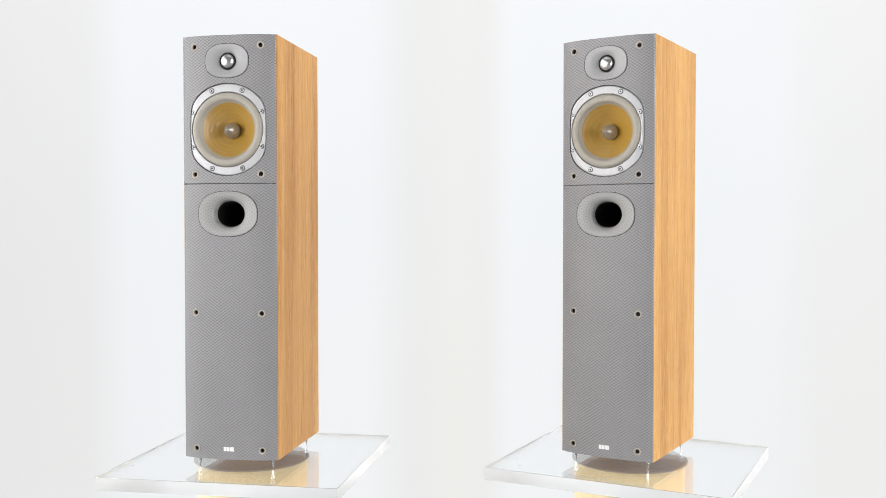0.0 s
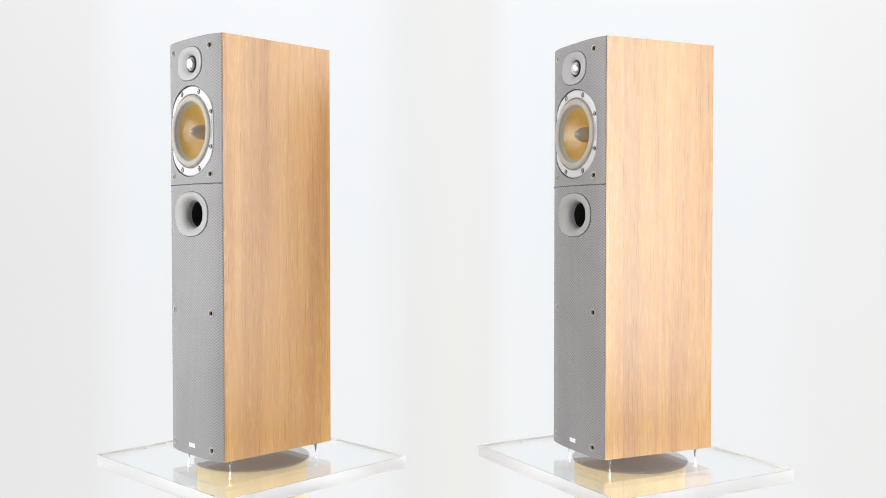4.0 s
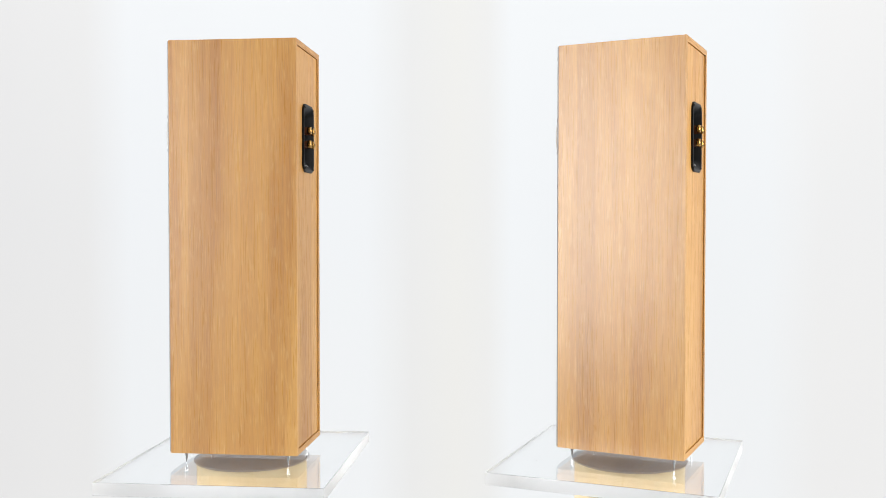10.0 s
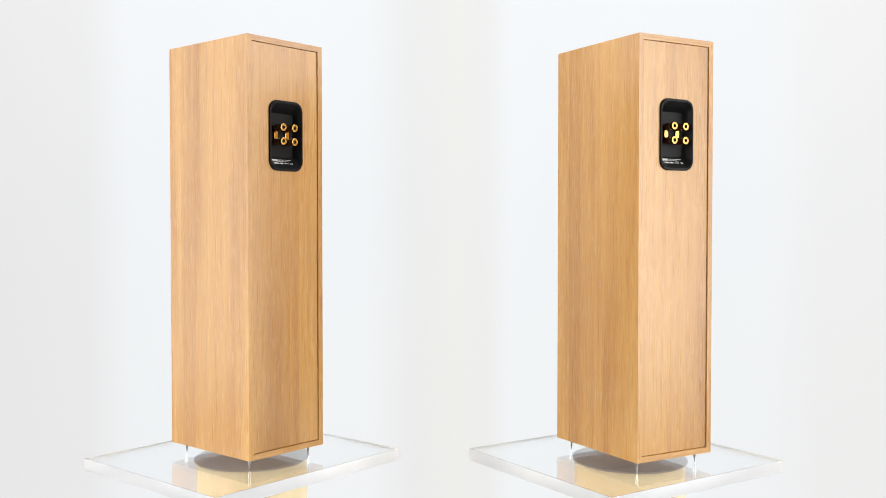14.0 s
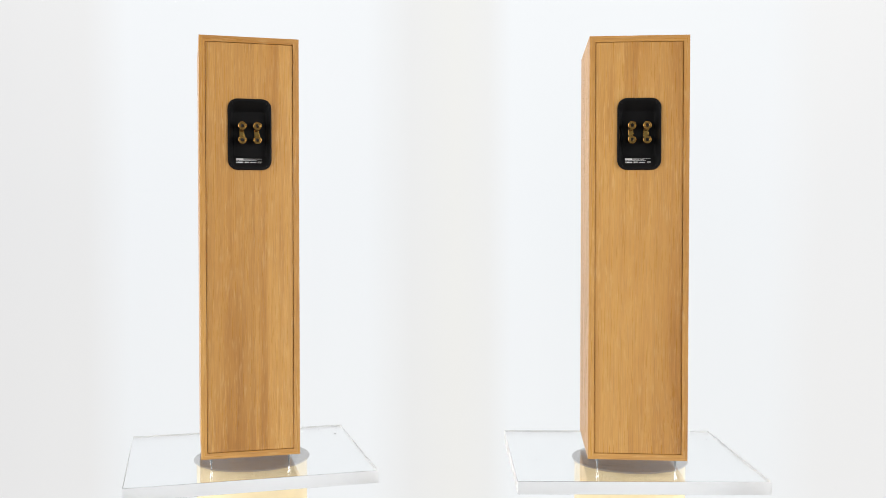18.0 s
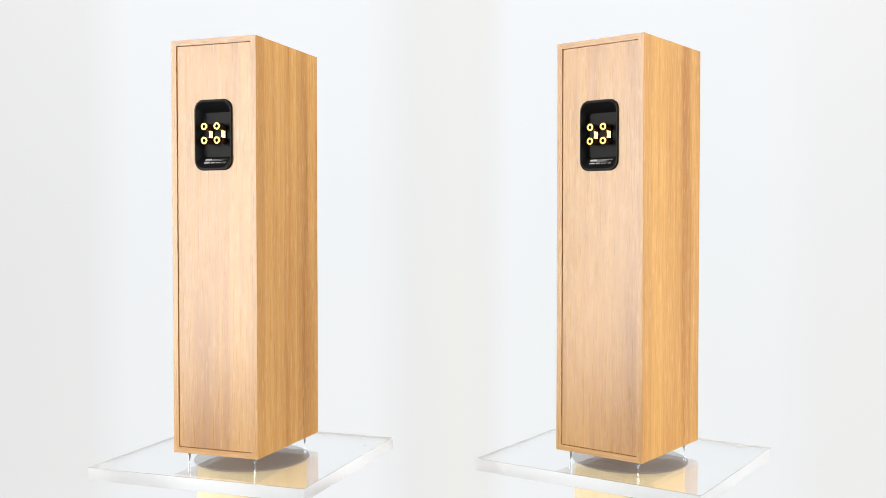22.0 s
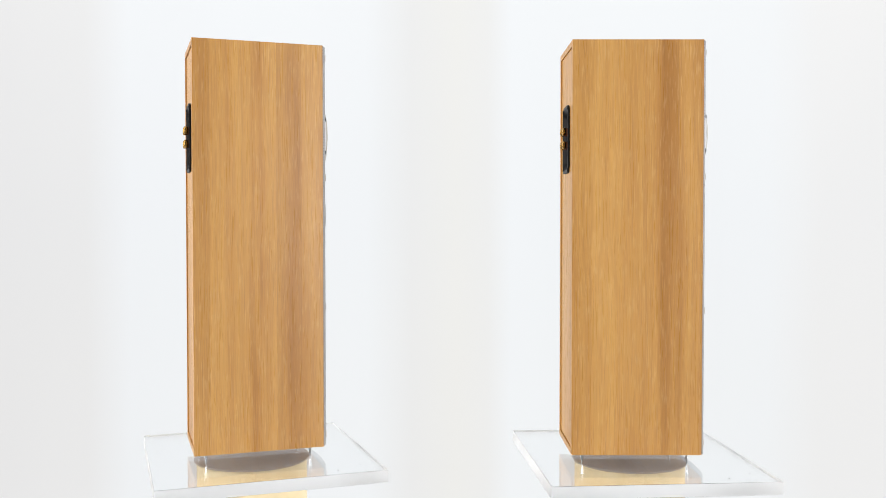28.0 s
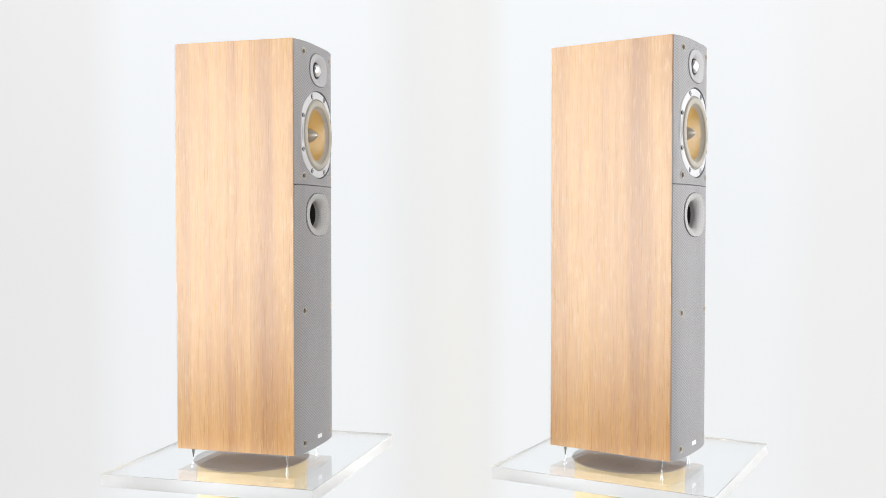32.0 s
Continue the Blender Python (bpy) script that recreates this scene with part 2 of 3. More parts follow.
def box(x0, x1, y0, y1, z0, z1, bevel=0.0, seg=2):
    bm = bmesh.new()
    bmesh.ops.create_cube(bm, size=1.0)
    for v in bm.verts:
        v.co = (x0 if v.co.x < 0 else x1, y0 if v.co.y < 0 else y1, z0 if v.co.z < 0 else z1)
    if bevel:
        bmesh.ops.bevel(bm, geom=bm.edges[:], offset=bevel, segments=seg, affect="EDGES", profile=0.5)
    return bm


def oval(a, b, power, n=72):
    """A superellipse in x and z, half sizes a and b."""
    out = []
    for i in range(n):
        t = 2 * PI * i / n
        c, s = math.cos(t), math.sin(t)
        out.append((a * math.copysign(abs(c) ** (2 / power), c), b * math.copysign(abs(s) ** (2 / power), s)))
    return out


def round_rect(w, h, r, n=8):
    out = []
    for cx, cz, a0 in ((w / 2 - r, h / 2 - r, 0), (-w / 2 + r, h / 2 - r, 90), (-w / 2 + r, -h / 2 + r, 180), (w / 2 - r, -h / 2 + r, 270)):
        for i in range(n + 1):
            a = radians(a0 + 90 * i / n)
            out.append((cx + r * math.cos(a), cz + r * math.sin(a)))
    return out


def at_y(outline, y, k=1.0, bow=0.0):
    return [(x * k, y + bow * fall(x * k), z * k) for x, z in outline]


# ---------------- the studio ----------------
def build_studio():
    # back wall and rear floor in one curved sheet, with its thickness
    prof, back, r, top_z, wide = [(0.15, FLOOR_Z)], 1.9, 0.35, 5.2, 10.0
    for i in range(13):
        a = radians(90 * i / 12)
        prof.append((back - r + r * math.sin(a), FLOOR_Z + r - r * math.cos(a)))
    prof.append((back, top_z))
    bm = bmesh.new()
    xs = (-wide, wide)
    top = [[bm.verts.new((x, y, z)) for y, z in prof] for x in xs]
    off = [(y + (0.02 if y > 1.0 else 0.0), z - 0.02 if y < back - 0.01 else z) for y, z in prof]
    low = [[bm.verts.new((x, y, z)) for y, z in off] for x in xs]
    for i in range(len(prof) - 1):
        bm.faces.new((top[0][i], top[1][i], top[1][i + 1], top[0][i + 1]))
        bm.faces.new((low[0][i], low[0][i + 1], low[1][i + 1], low[1][i]))
        for s in (0, 1):
            bm.faces.new((top[s][i], top[s][i + 1], low[s][i + 1], low[s][i]))
    bm.faces.new((top[0][0], top[1][0], low[1][0], low[0][0]))
    bm.faces.new((top[0][-1], low[0][-1], low[1][-1], top[1][-1]))
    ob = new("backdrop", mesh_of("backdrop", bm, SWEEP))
    tagged(ob, "seamless white sweep with painted glow, curving from floor to wall", "backdrop", kind="structure")
    # unseen floor, walls and ceiling added to close the room and limit bounce
    tagged(new("floor", mesh_of("floor", box(-wide, wide, -8.5, 0.149, FLOOR_Z - 0.1, FLOOR_Z), FLOOR)), "unseen grey studio floor, added to limit bounce light", "floor", kind="structure")
    for name, b in (("wall_west", (-wide - 0.12, -wide, -8.5, back + 0.02, FLOOR_Z, top_z)), ("wall_east", (wide, wide + 0.12, -8.5, back + 0.02, FLOOR_Z, top_z)),
                    ("wall_south", (-wide - 0.12, wide + 0.12, -8.62, -8.5, FLOOR_Z, top_z)), ("ceiling", (-wide - 0.12, wide + 0.12, -8.62, back + 0.02, top_z, top_z + 0.12))):
        tagged(new(name, mesh_of(name, box(*b), WALL)), "unseen added grey studio " + ("ceiling" if name == "ceiling" else "wall"),
               "ceiling" if name == "ceiling" else "wall", kind="structure")


build_studio()


# ---------------- turntable and plate ----------------
def build_turntable():
    root = new("turntable")
    tagged(root, "round cream-coloured turntable with a grey platter on top", "turntable", "turntables")
    top = PLATE_BOTTOM - 0.0006
    r = 0.124
    base = part("base", lathe_z([(r - 0.006, FLOOR_Z), (r, FLOOR_Z + 0.006), (r, top - 0.0062), (r - 0.002, top - 0.0042)], 96, True, True), CREAM, root)
    platter = part("platter", lathe_z([(r + 0.005, top - 0.0040), (r + 0.006, top - 0.0030), (r + 0.006, top - 0.0008), (r + 0.004, top)], 96, True, True), PLATTER, root, "dark grey platter")
    part("ring", lathe_z([(0.1090, top - 0.0005), (0.1090, top + 0.0002), (0.1060, top + 0.0002), (0.1060, top - 0.0005)], 96), RIM, platter, "faint ring on the platter")
    return root


def build_plate():
    hx, hy = 0.2597, 0.2400
    ob = new("acrylic_plate", mesh_of("acrylic_plate", box(-hx, hx, -hy, hy, PLATE_BOTTOM, PLATE_TOP, 0.0004, 2), ACRYLIC))
    ob.data.materials.append(SAWN)
    for f in ob.data.polygons:
        f.material_index = 1 if abs(f.normal.z) < 0.3 else 0
    tagged(ob, "thick oblong clear acrylic plate turning on the turntable", "plate", "acrylic plates")
    ob.visible_shadow = False
    for x, y, w in ((-0.228, -0.138, 0.0016), (-0.195, -0.195, 0.0012), (0.121, -0.168, 0.0009), (0.205, 0.060, 0.0010)):
        part("dust_speck", lathe_z([(w, PLATE_TOP), (w * 0.8, PLATE_TOP + w * 0.5), (w * 0.2, PLATE_TOP + w * 0.7)], 9, True, True), SEAM, ob, "tiny dark speck of dust", pose(x, y, 0, 0, 0, 40 * w))
    return ob


# ---------------- loudspeaker ----------------
HX, HZ = 0.0735, (0.8765, 0.607, 0.313, 0.022)
SEAM_Z = 0.587
EDGE, SAG = 0.003, 0.0125


def fall(x):
    """How far the baffle curves back at x."""
    return SAG * abs(2 * x / W) ** 3.4


def front_y(x):
    """The bowed face of the baffle."""
    return -D / 2 - EDGE - SAG + fall(x)


def slope(x):
    return math.degrees(math.atan(math.copysign(fall(abs(x) + 0.001) - fall(abs(x) - 0.001), x) / 0.002))


def baffle_solid(z0, z1):
    half, rr = W / 2 - 0.0008, 0.005
    plan = [(-half, -D / 2 + 0.0005)]
    for i in range(8):
        a = radians(90 * i / 7)
        plan.append((-half + rr * (1 - math.cos(a)) * 0.8, front_y(half) + rr * 0.6 - rr * 0.6 * math.sin(a)))
    for i in range(1, 30):
        x = -half + rr * 0.8 + (2 * half - 1.6 * rr) * i / 30
        plan.append((x, front_y(x)))
    plan += [(-x, y) for x, y in plan[8::-1]]
    inset = [(x * 0.99, y + 0.001 if y < -D / 2 else y) for x, y in plan]
    e = 0.0009
    return loft([[(x, y, z0) for x, y in inset], [(x, y, z0 + e) for x, y in plan], [(x, y, z1 - e) for x, y in plan], [(x, y, z1) for x, y in inset]], True, True)


def carve(bm, cutters, material, name):
    """The solid less the cutters, as one mesh."""
    me = mesh_of(name, bm, material)
    ob = new("blank", me)
    made = [ob]
    for c in cutters:
        cut = new("cutter", mesh_of("cutter", c, material))
        made.append(cut)
        mod = ob.modifiers.new("cut", "BOOLEAN")
        mod.operation, mod.object, mod.solver = "DIFFERENCE", cut, "EXACT"
    dg = bpy.context.evaluated_depsgraph_get()
    dg.update()
    out = bpy.data.meshes.new_from_object(ob.evaluated_get(dg))
    out.name = name
    for o in made:
        bpy.data.objects.remove(o)
    b2 = bmesh.new()
    b2.from_mesh(out)
    fin = mesh_of(name, b2, material)
    return fin


def plug(outline, cx, cz, y0=-0.30, y1=-0.10, k=1.0):
    return loft([[(cx + x * k, y0, cz + z * k) for x, z in outline], [(cx + x * k, y1, cz + z * k) for x, z in outline]], True, True)


TW_Z, WF_Z, PT_Z = 0.8452, 0.701, 0.523
TW_OUT = oval(0.0475, 0.0355, 2.45)
PT_OUT = oval(0.0650, 0.0475, 2.35)


def woofer_outline(r, flat, n=96):
    out = []
    for i in range(n):
        t = 2 * PI * i / n
        x, z = r * math.cos(t), r * math.sin(t)
        x /= (1 + (abs(x) / flat) ** 14) ** (1 / 14)
        out.append((x, z))
    return out


def circle(r, n):
    return [(r * math.cos(2 * PI * i / n), r * math.sin(2 * PI * i / n)) for i in range(n)]


def build_tweeter(root):
    y = front_y(0.0)
    tw = new("tweeter")
    tw.parent = root
    tw.matrix_basis = pose(0, 0, TW_Z)
    n = 72
    bow = 1.0
    dish = loft([at_y(TW_OUT, y + 0.006, 1.0, bow), at_y(TW_OUT, y - 0.0012, 1.0, bow), at_y(TW_OUT, y - 0.002, 0.975, bow), at_y(TW_OUT, y - 0.0012, 0.86, bow)]
                + [[(px * (1 - f) + cx * f, y - 0.0012 + 0.007 * f * f + bow * (1 - f) * fall(px), pz * (1 - f) + cz * f)
                    for (px, pz), (cx, cz) in zip([(a * 0.86, b * 0.86) for a, b in TW_OUT], circle(0.0185, n))] for f in (0.25, 0.5, 0.75, 0.92, 1.0)]
                + [[(a, y + 0.010, b) for a, b in circle(0.0175, n)]])
    part("faceplate", dish, SMOOTH_GREY, tw, "smooth grey flared tweeter plate")
    part("groove", loft([at_y(TW_OUT, y + 0.004, 1.036, bow), at_y(TW_OUT, y + 0.0004, 1.036, bow), at_y(TW_OUT, y + 0.0004, 1.002, bow), at_y(TW_OUT, y + 0.004, 1.002, bow)]), SEAM, tw)
    part("dome_surround", lathe_y([(0.0178, y + 0.005), (0.0165, y + 0.0035), (0.0148, y + 0.0055)], 48), DARK, tw, "black ring round the dome")
    R = 0.0150
    part("dome", lathe_y([(R * math.cos(radians(a)), y + 0.006 - 0.0095 * math.sin(radians(a))) for a in (0, 12, 25, 38, 50, 62, 74, 83, 88)], 48, False, True), DOME, tw, "polished silver metal dome")
    return tw


def build_woofer(root):
    y = front_y(0.0) + 0.0060
    wf = new("woofer")
    wf.parent = root
    wf.matrix_basis = pose(0, 0, WF_Z)
    n = 96
    out = woofer_outline(0.0965, 0.0845)
    ci = circle(0.0795, n)
    frame_bm = loft([at_y(out, y + 0.012), at_y(out, y - 0.002, 1, 0.7), at_y(out, y - 0.0040, 0.985, 0.6), at_y(out, y - 0.0044, 0.965, 0.5)]
                    + [at_y(ci, y - 0.005, 1.015, 0.2), at_y(ci, y - 0.004, 1.0), at_y(ci, y + 0.004, 0.99)])
    part("frame", frame_bm, SILVER, wf, "satin silver metal woofer frame")
    part("groove", loft([at_y(out, y + 0.012, 1.017), at_y(out, y - 0.0028, 1.017, 0.9), at_y(out, y - 0.0028, 1.001, 0.9), at_y(out, y + 0.012, 1.001)]), SEAM, wf)
    roll = [(0.0788, y + 0.002), (0.0778, y - 0.0035)]
    for i in range(15):
        a = radians(180 * i / 14)
        roll.append((0.0695 + 0.0072 * math.cos(a), y - 0.0040 - 0.0048 * math.sin(a)))
    roll += [(0.0605, y - 0.001), (0.0575, y + 0.003)]
    part("surround", lathe_y(roll, n), RUBBER, wf, "greige rubber roll surround")
    cone = [(0.0580, y + 0.0025)] + [(0.0575 - 0.0415 * f, y + 0.003 + 0.027 * f ** 0.85) for f in (0.1, 0.25, 0.4, 0.55, 0.7, 0.85, 1.0)] + [(0.010, y + 0.031)]
    part("cone", lathe_y(cone, n, False, True), CONE, wf, "yellow woven fibre cone")
    nose = [(0.0150, y + 0.031), (0.0170, y + 0.0265), (0.0165, y + 0.020), (0.0150, y + 0.0135), (0.0125, y + 0.008), (0.0096, y + 0.0035), (0.0066, y - 0.0004), (0.0036, y - 0.0034), (0.0014, y - 0.0049), (0.0004, y - 0.0053)]
    part("phase_plug", lathe_y(nose, 48, False, True), BULLET, wf, "bullet-shaped bronze-grey phase plug")
    head = mesh_of("screw", lathe_y([(0.0042, y - 0.003), (0.0042, y - 0.0058), (0.0034, y - 0.0066), (0.0022, y - 0.0066), (0.0018, y - 0.0045)], 16, False, True), STEEL)
    sock = mesh_of("screw_recess", lathe_y([(0.0056, y - 0.0030), (0.0056, y - 0.0051), (0.0041, y - 0.0051)], 16, False, False), SEAM)
    hole = mesh_of("hex_hole", lathe_y([(0.0020, y - 0.0067), (0.0013, y - 0.0068)], 6, False, True), DARK)
    for i in range(8):
        a = radians(22.5 + 45 * i)
        rr = 0.0882
        px = math.copysign(min(0.0752, abs(rr * math.cos(a))), math.cos(a))
        m = pose(px, 0.5 * fall(px), rr * math.sin(a) * (1.08 if abs(px) > 0.05 else 1.0))
        part("screw", head, None, wf, "small silver hex screw", m)
        part("screw_recess", sock, None, wf, "", m)
        part("hex_hole", hole, None, wf, "", m)
    return wf


def build_port(root):
    y = front_y(0.0)
    pt = new("bass_port")
    pt.parent = root
    pt.matrix_basis = pose(0, 0, PT_Z)
    bow = 1.0
    rings = [at_y(PT_OUT, y + 0.006, 1.0, bow), at_y(PT_OUT, y - 0.0014, 1.0, bow), at_y(PT_OUT, y - 0.0020, 0.98, bow), at_y(PT_OUT, y - 0.0010, 0.92, bow)]
    src, dst = [(a * 0.92, b * 0.92) for a, b in PT_OUT], oval(0.0325, 0.0280, 2.1)
    for i in range(1, 13):
        t = radians(90 * i / 12)
        f, dep = math.sin(t), 1 - math.cos(t)
        rings.append([(px * (1 - f) + cx * f, y - 0.0010 + 0.018 * dep + bow * (1 - f) * fall(px), pz * (1 - f) + cz * f) for (px, pz), (cx, cz) in zip(src, dst)])
    rings.append([(a * 0.97, y + 0.0225, b * 0.98) for a, b in dst])
    part("flare", loft(rings), PORT, pt, "dimpled grey flared port")
    throat = [(a * 0.97, b * 0.98) for a, b in dst]
    # black starts shallow: the shade deep in the port is put into the colour
    part("tube", loft([[(a, y + 0.0220, b) for a, b in throat], [(a * 0.95, y + 0.06, b * 0.96) for a, b in throat], [(a * 0.95, y + 0.22, b * 0.96) for a, b in throat]], False, True), DARK, pt, "hollow port tube, black from the throat to stand for shade")
    part("groove", loft([at_y(PT_OUT, y + 0.004, 1.028, bow), at_y(PT_OUT, y + 0.0004, 1.028, bow), at_y(PT_OUT, y + 0.0004, 1.002, bow), at_y(PT_OUT, y + 0.004, 1.002, bow)]), SEAM, pt)
    return pt


def build_terminals(root):
    """Black dished plate with gold binding posts on the back."""
    y = D / 2 - 0.0028
    tp = new("terminal_plate")
    tp.parent = root
    tp.matrix_basis = pose(0.0, y, 0.693)
    rr = round_rect(0.092, 0.152, 0.021)
    inn = round_rect(0.070, 0.100, 0.008)

    def lay(o, dy, k=1.0, cz=0.0):
        return [(x * k, dy, z * k + cz) for x, z in o]
    dish = loft([lay(rr, -0.004), lay(rr, 0.003), lay(rr, 0.0048, 0.985), lay(rr, 0.005, 0.93), lay(rr, 0.003, 0.90), lay(inn, -0.015, 1.0, 0.002), lay(inn, -0.0165, 0.96, 0.002)], False, True)
    part("dish", dish, BLACK, tp, "black moulded recessed terminal plate")
    gold = mesh_of("binding_post", lathe_y([(0.0077, 0.006), (0.0084, 0.0064), (0.0087, 0.0074), (0.0087, 0.0120), (0.0084, 0.0132), (0.0078, 0.0138), (0.0072, 0.0139), (0.0070, 0.0134), (0.0040, 0.0134), (0.0036, 0.0130), (0.0036, 0.0070)], 32), GOLD)
    hole = mesh_of("post_hole", lathe_y([(0.0037, 0.0090), (0.0030, 0.0088), (0.0004, 0.0088)], 20, False, True), DARK)
    barrel = mesh_of("barrel", lathe_y([(0.0058, -0.017), (0.0058, -0.012), (0.0078, -0.010), (0.0078, 0.0060)], 28, False, True), BARREL)
    for x in (-0.0157, 0.0157):
        for z in (0.0175, -0.0125):
            part("binding_post", gold, None, tp, "gold-plated binding post", pose(x, 0, z))
            part("post_hole", hole, None, tp, "", pose(x, 0, z))
            part("post_barrel", barrel, None, tp, "dark translucent red barrel", pose(x, 0, z))
        part("link_bar", box(x - 0.0050, x + 0.0050, -0.0140, -0.0124, -0.014, 0.019, 0.0004), LINK, tp, "flat gold link between posts")
    # print on the sloping foot of the dish
    slope_top, slope_end = (-0.049, -0.0145), (-0.0685, 0.003)

    def on_slope(z):
        k = (z - slope_top[0]) / (slope_end[0] - slope_top[0])
        return slope_top[1] + (slope_end[1] - slope_top[1]) * k

    def print_bar(name, x0, x1, z0, z1):
        pts = [[(x, on_slope(z) + d, z) for x, z in ((x0, z0), (x1, z0), (x1, z1), (x0, z1))] for d in (-0.0002, 0.0006)]
        part(name, loft(pts, True, True), WHITE_INK, tp)
    print_bar("print_box", 0.0125, 0.0305, -0.0540, -0.0502)
    rows = ((-0.0513, 0.0007, ((0.011, 0.002), (0.0012, -0.007), (-0.008, -0.014), (-0.015, -0.026))),
            (-0.0532, 0.0006, ((0.011, 0.004), (0.003, -0.002), (-0.003, -0.011))),
            (-0.0550, 0.0007, ((0.0305, 0.024), (0.023, 0.014), (0.013, 0.006), (0.005, -0.004), (-0.005, -0.016))),
            (-0.0592, 0.0028, ((0.0305, 0.0255), (0.0245, 0.0165), (0.0155, 0.0135), (0.0105, 0.0060), (0.0050, 0.0022))),
            (-0.0594, 0.0014, ((-0.001, -0.0065), (-0.0072, -0.0135))))
    for z, tall, spans in rows:
        for x1, x0 in spans:
            print_bar("print_line", x0, x1, z - tall / 2, z + tall / 2)
    # conformity letters
    text = bpy.data.curves.new("letters", "FONT")
    text.body, text.size, text.extrude, text.align_x, text.align_y = "CE", 0.0062, 0.0002, "CENTER", "CENTER"
    carrier = new("letters", text)
    dg = bpy.context.evaluated_depsgraph_get()
    dg.update()
    letters = bpy.data.meshes.new_from_object(carrier.evaluated_get(dg))
    bpy.data.objects.remove(carrier)
    letters.materials.clear()
    letters.materials.append(WHITE_INK)
    lean = math.degrees(math.atan2(slope_end[1] - slope_top[1], slope_top[0] - slope_end[0]))
    part("print_letters", letters, None, tp, "", pose(-0.0215, on_slope(-0.0592) + 0.0005, -0.0592, 90 - lean, 0, 180))
    for x in (-0.037, 0.037):
        for z in (-0.067, 0.067):
            part("plate_screw", lathe_y([(0.0032, 0.003), (0.0032, 0.0052), (0.0020, 0.0058), (0.0016, 0.0045)], 16, False, True), BLACK, tp, "", pose(x, 0, z))
    return tp


def build_loudspeaker():
    sp = new("loudspeaker")
    tagged(sp, "tall floor-standing loudspeaker in oak veneer with a grey baffle", "loudspeaker", "pair of loudspeakers")
    t, rim, w2, d2 = 0.0125, 0.006, W / 2, D / 2
    b = 0.0006
    yb = d2
    # mitred panels: the side panels and the top and bottom meet at 45 degrees

    def panel(corners, thick):
        return loft([corners(0), corners(thick)], True, True)
    for s in (-1, 1):
        def side(k, s=s):
            return [(s * (w2 - k), y, z) for y, z in ((-d2, k), (yb, k), (yb, H - k), (-d2, H - k))]
        bm = panel(side, t)
        part("side_panel", bm, WOOD, sp, "")
    for top in (0, 1):
        def flat(k, top=top):
            z = H - k if top else k
            return [(x, y, z) for x, y in ((-w2 + k, -d2), (w2 - k, -d2), (w2 - k, yb), (-w2 + k, yb))]
        part("top_panel" if top else "bottom_panel", panel(flat, t), WOOD_X, sp)
    g = 0.0007
    opening = plug(round_rect(0.088, 0.148, 0.019), 0, 0.693, 0.10, 0.20)
    part("back_panel", carve(box(-w2 + t + g, w2 - t - g, d2 - 0.018, d2 - rim + 0.0034, t + g, H - t - g, b), [opening], WOOD, "back_panel"), None, sp)
    # dark sheet behind the gap, its colour standing for the shadow line
    part("back_gap", carve(box(-w2 + t, w2 - t, d2 - 0.022, d2 - 0.0175, t, H - t), [plug(round_rect(0.088, 0.148, 0.019), 0, 0.693, 0.10, 0.20)], SEAM, "back_gap"), None, sp, "dark sheet painting the shade in the gap round the back panel")
    # bowed grey baffle in two pieces
    sock = circle(0.0072, 24)
    cut = [plug(sock, s * HX, HZ[i], -0.30, -0.14) for i in (0, 1) for s in (-1, 1)]
    up = carve(baffle_solid(SEAM_Z + 0.0004, H - 0.0006), cut + [plug(TW_OUT, 0, TW_Z, k=1.036), plug(woofer_outline(0.0965, 0.0845), 0, WF_Z, k=1.017)], BAFFLE, "upper_baffle")
    cut = [plug(sock, s * HX, HZ[i], -0.30, -0.14) for i in (2, 3) for s in (-1, 1)]
    low = carve(baffle_solid(0.0006, SEAM_Z - 0.0004), cut + [plug(PT_OUT, 0, PT_Z, k=1.028)], BAFFLE, "lower_baffle")
    part("upper_baffle", up, None, sp, "bowed grey plastic baffle with a scaled texture")
    part("lower_baffle", low, None, sp, "bowed grey plastic baffle with a scaled texture")
    part("baffle_seam", box(-w2 + 0.003, w2 - 0.003, -d2 - 0.0045, -d2, SEAM_Z - 0.0012, SEAM_Z + 0.0012), SEAM, sp)
    rim_me = mesh_of("grille_socket", lathe_y([(0.0080, 0.003), (0.0080, -0.0006), (0.0072, -0.0014), (0.0056, -0.0012), (0.0047, 0.0006), (0.0047, 0.006)], 24), RING)
    void = mesh_of("socket_hole", lathe_y([(0.0048, 0.0012), (0.0046, 0.007)], 20, False, True), DARK)
    for z in HZ:
        for s in (-1, 1):
            m = pose(s * HX, front_y(HX), z, 0, 0, slope(s * HX))
            part("grille_socket", rim_me, None, sp, "beige-rimmed grille peg socket", m)
            part("socket_hole", void, None, sp, "", m)
    build_tweeter(sp)
    build_woofer(sp)
    build_port(sp)
    # maker's mark as three plain white blocks
    badge = new("badge")
    badge.parent = sp
    for x0, x1 in ((-0.0115, -0.0050), (-0.0042, 0.0012), (0.0020, 0.0115)):
        part("badge_block", box(x0, x1, front_y(0) - 0.0006, front_y(0) + 0.0010, 0.0185, 0.0275, 0.0003, 1), WHITE_INK, badge, "plain white block of the maker's mark")
    build_terminals(sp)
    spike = mesh_of("spike", lathe_z([(0.0007, -FOOT), (0.0020, -FOOT + 0.007), (0.0040, -0.0052), (0.0046, -0.0030), (0.0064, -0.0028), (0.0064, 0.0)], 24, True, True), CHROME)
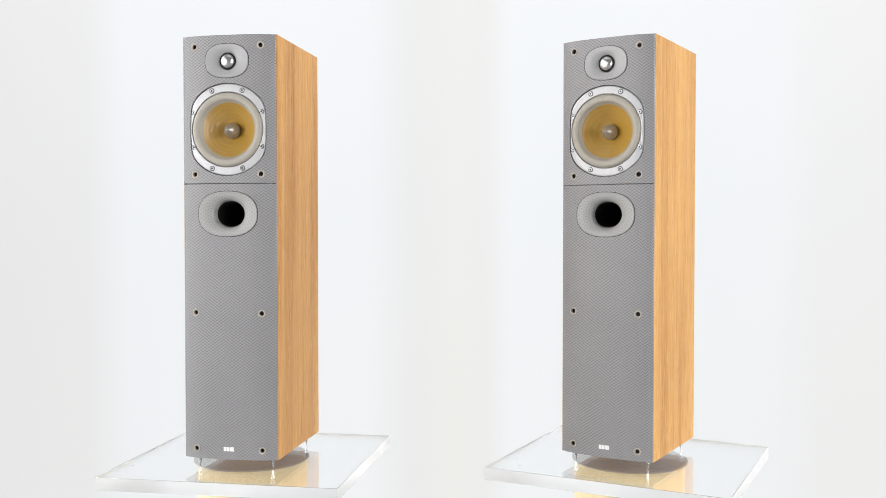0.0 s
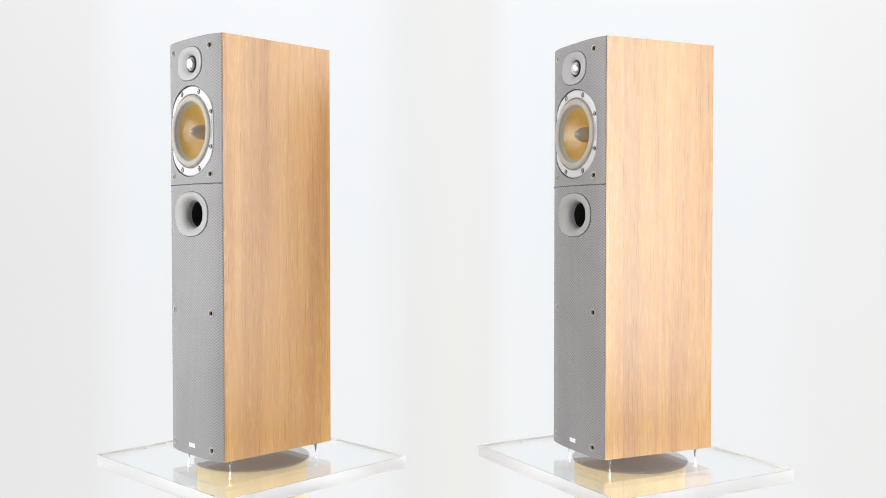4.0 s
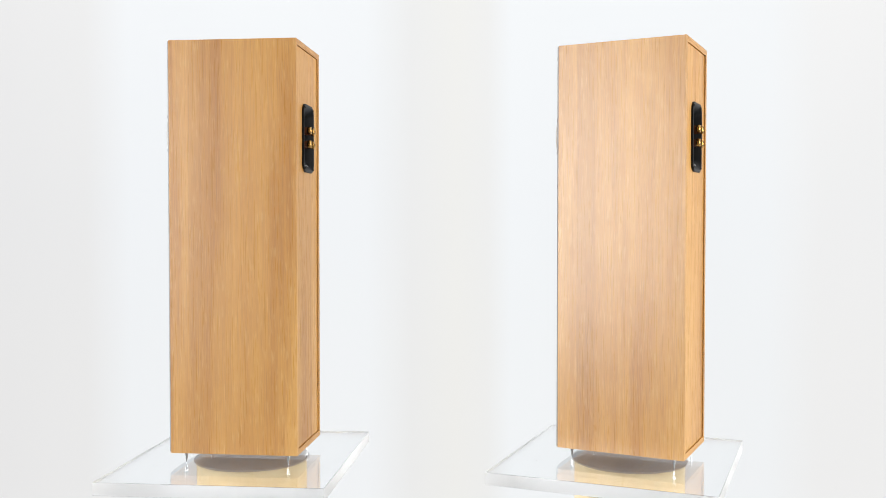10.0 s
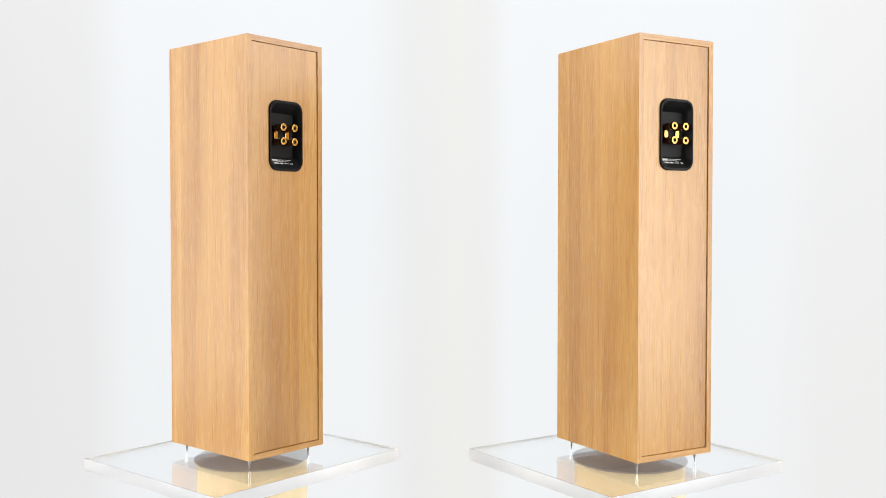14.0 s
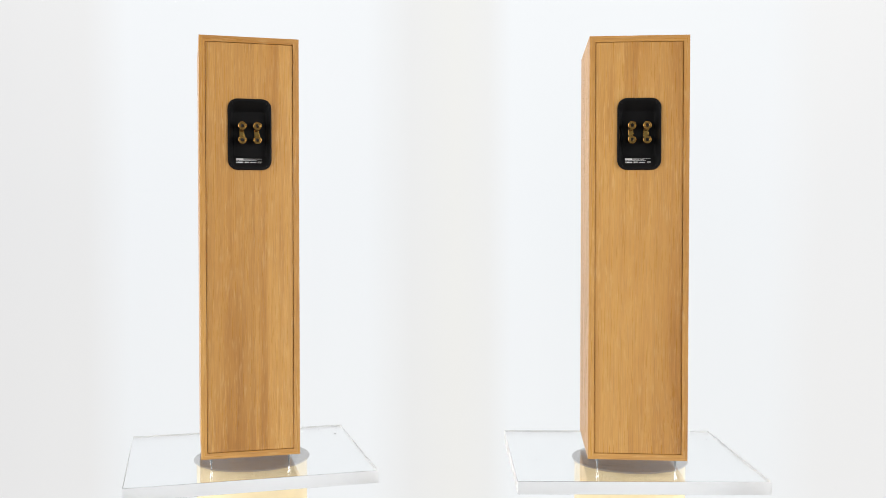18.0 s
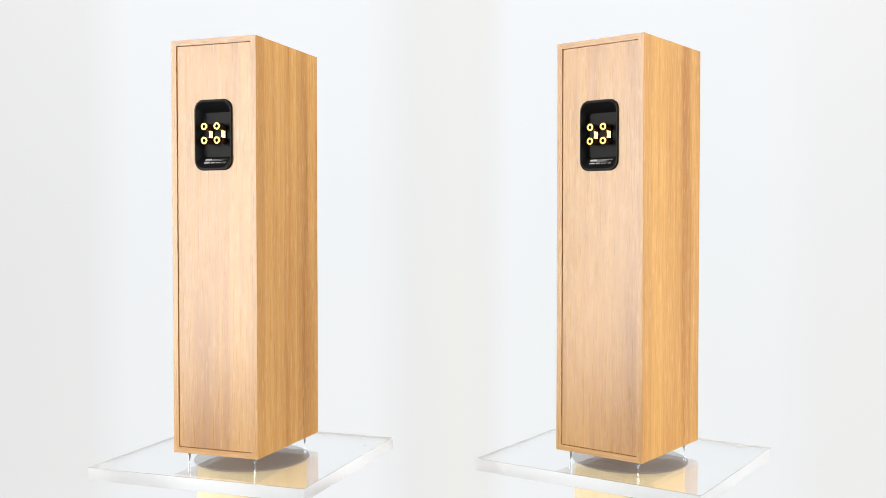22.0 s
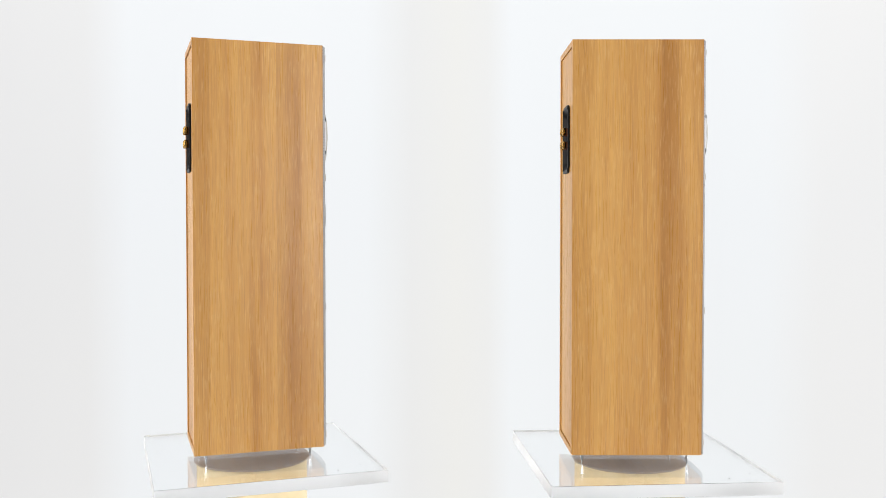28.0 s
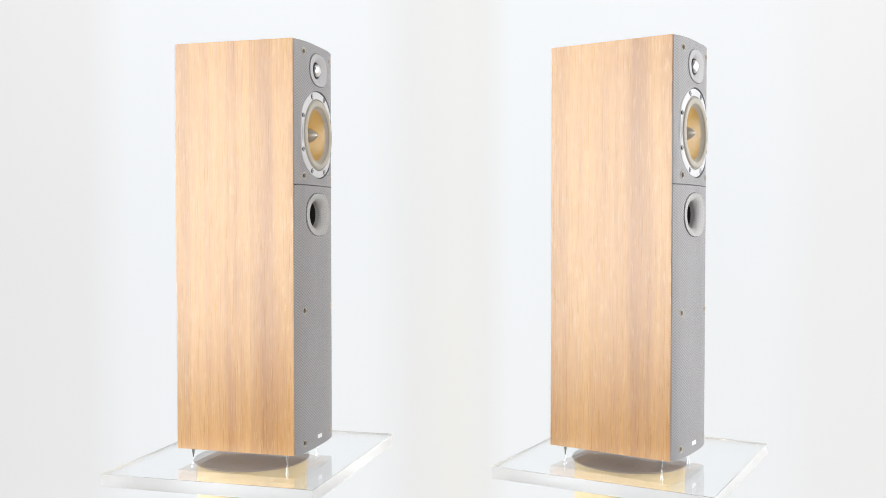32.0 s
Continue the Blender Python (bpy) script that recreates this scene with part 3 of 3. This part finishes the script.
    for x in (-0.083, 0.083):
        for y in (-0.115, 0.115):
            part("spike", spike, None, sp, "pointed chrome floor spike", pose(x, y, 0))
    return sp


turntable_a = build_turntable()
plate_a = build_plate()
speaker_a = build_loudspeaker()

TWIST = {"a": 0.6, "b": 4.3}
STANDS = {"a": (-0.4382, 0.0, 0.0, -9.91, 8.605, 0.0109, -0.0051),
          "b": (0.4262, -0.0102, -0.0011, -31.67, 8.510, -0.0009, 0.0057)}


def turn(key, t):
    x, y, z, a0, rate, ox, oy = STANDS[key]
    return a0 - rate * t


def stand_pose(key, t):
    x, y, z, *_ = STANDS[key]
    return pose(x, y, z, 0, 0, turn(key, t))


def speaker_pose(key, t):
    x, y, z, a0, rate, ox, oy = STANDS[key]
    return stand_pose(key, t) @ pose(ox, oy, 0)


def plate_pose(key, t):
    """The plate lies slightly askew under its loudspeaker."""
    return stand_pose(key, t) @ pose(0.0124, -0.0120, 0, 0, 0, TWIST[key])


turntable_a.matrix_basis = pose(*STANDS["a"][:3])
turntable_b = copy_thing(turntable_a, pose(*STANDS["b"][:3]))
plate_b = copy_thing(plate_a, plate_pose("b", 0))
speaker_b = copy_thing(speaker_a, speaker_pose("b", 0))


def motions():
    for key, plate, speaker, table in (("a", plate_a, speaker_a, turntable_a), ("b", plate_b, speaker_b, turntable_b)):
        times = [float(i) for i in range(33)]
        walk(plate, [(t, plate_pose(key, t)) for t in times])
        walk(speaker, [(t, speaker_pose(key, t)) for t in times])
        platter = [c for c in table.children if c.name.startswith("platter")][0]
        walk(platter, [(t, pose(0, 0, 0, 0, 0, turn(key, t))) for t in times])


motions()
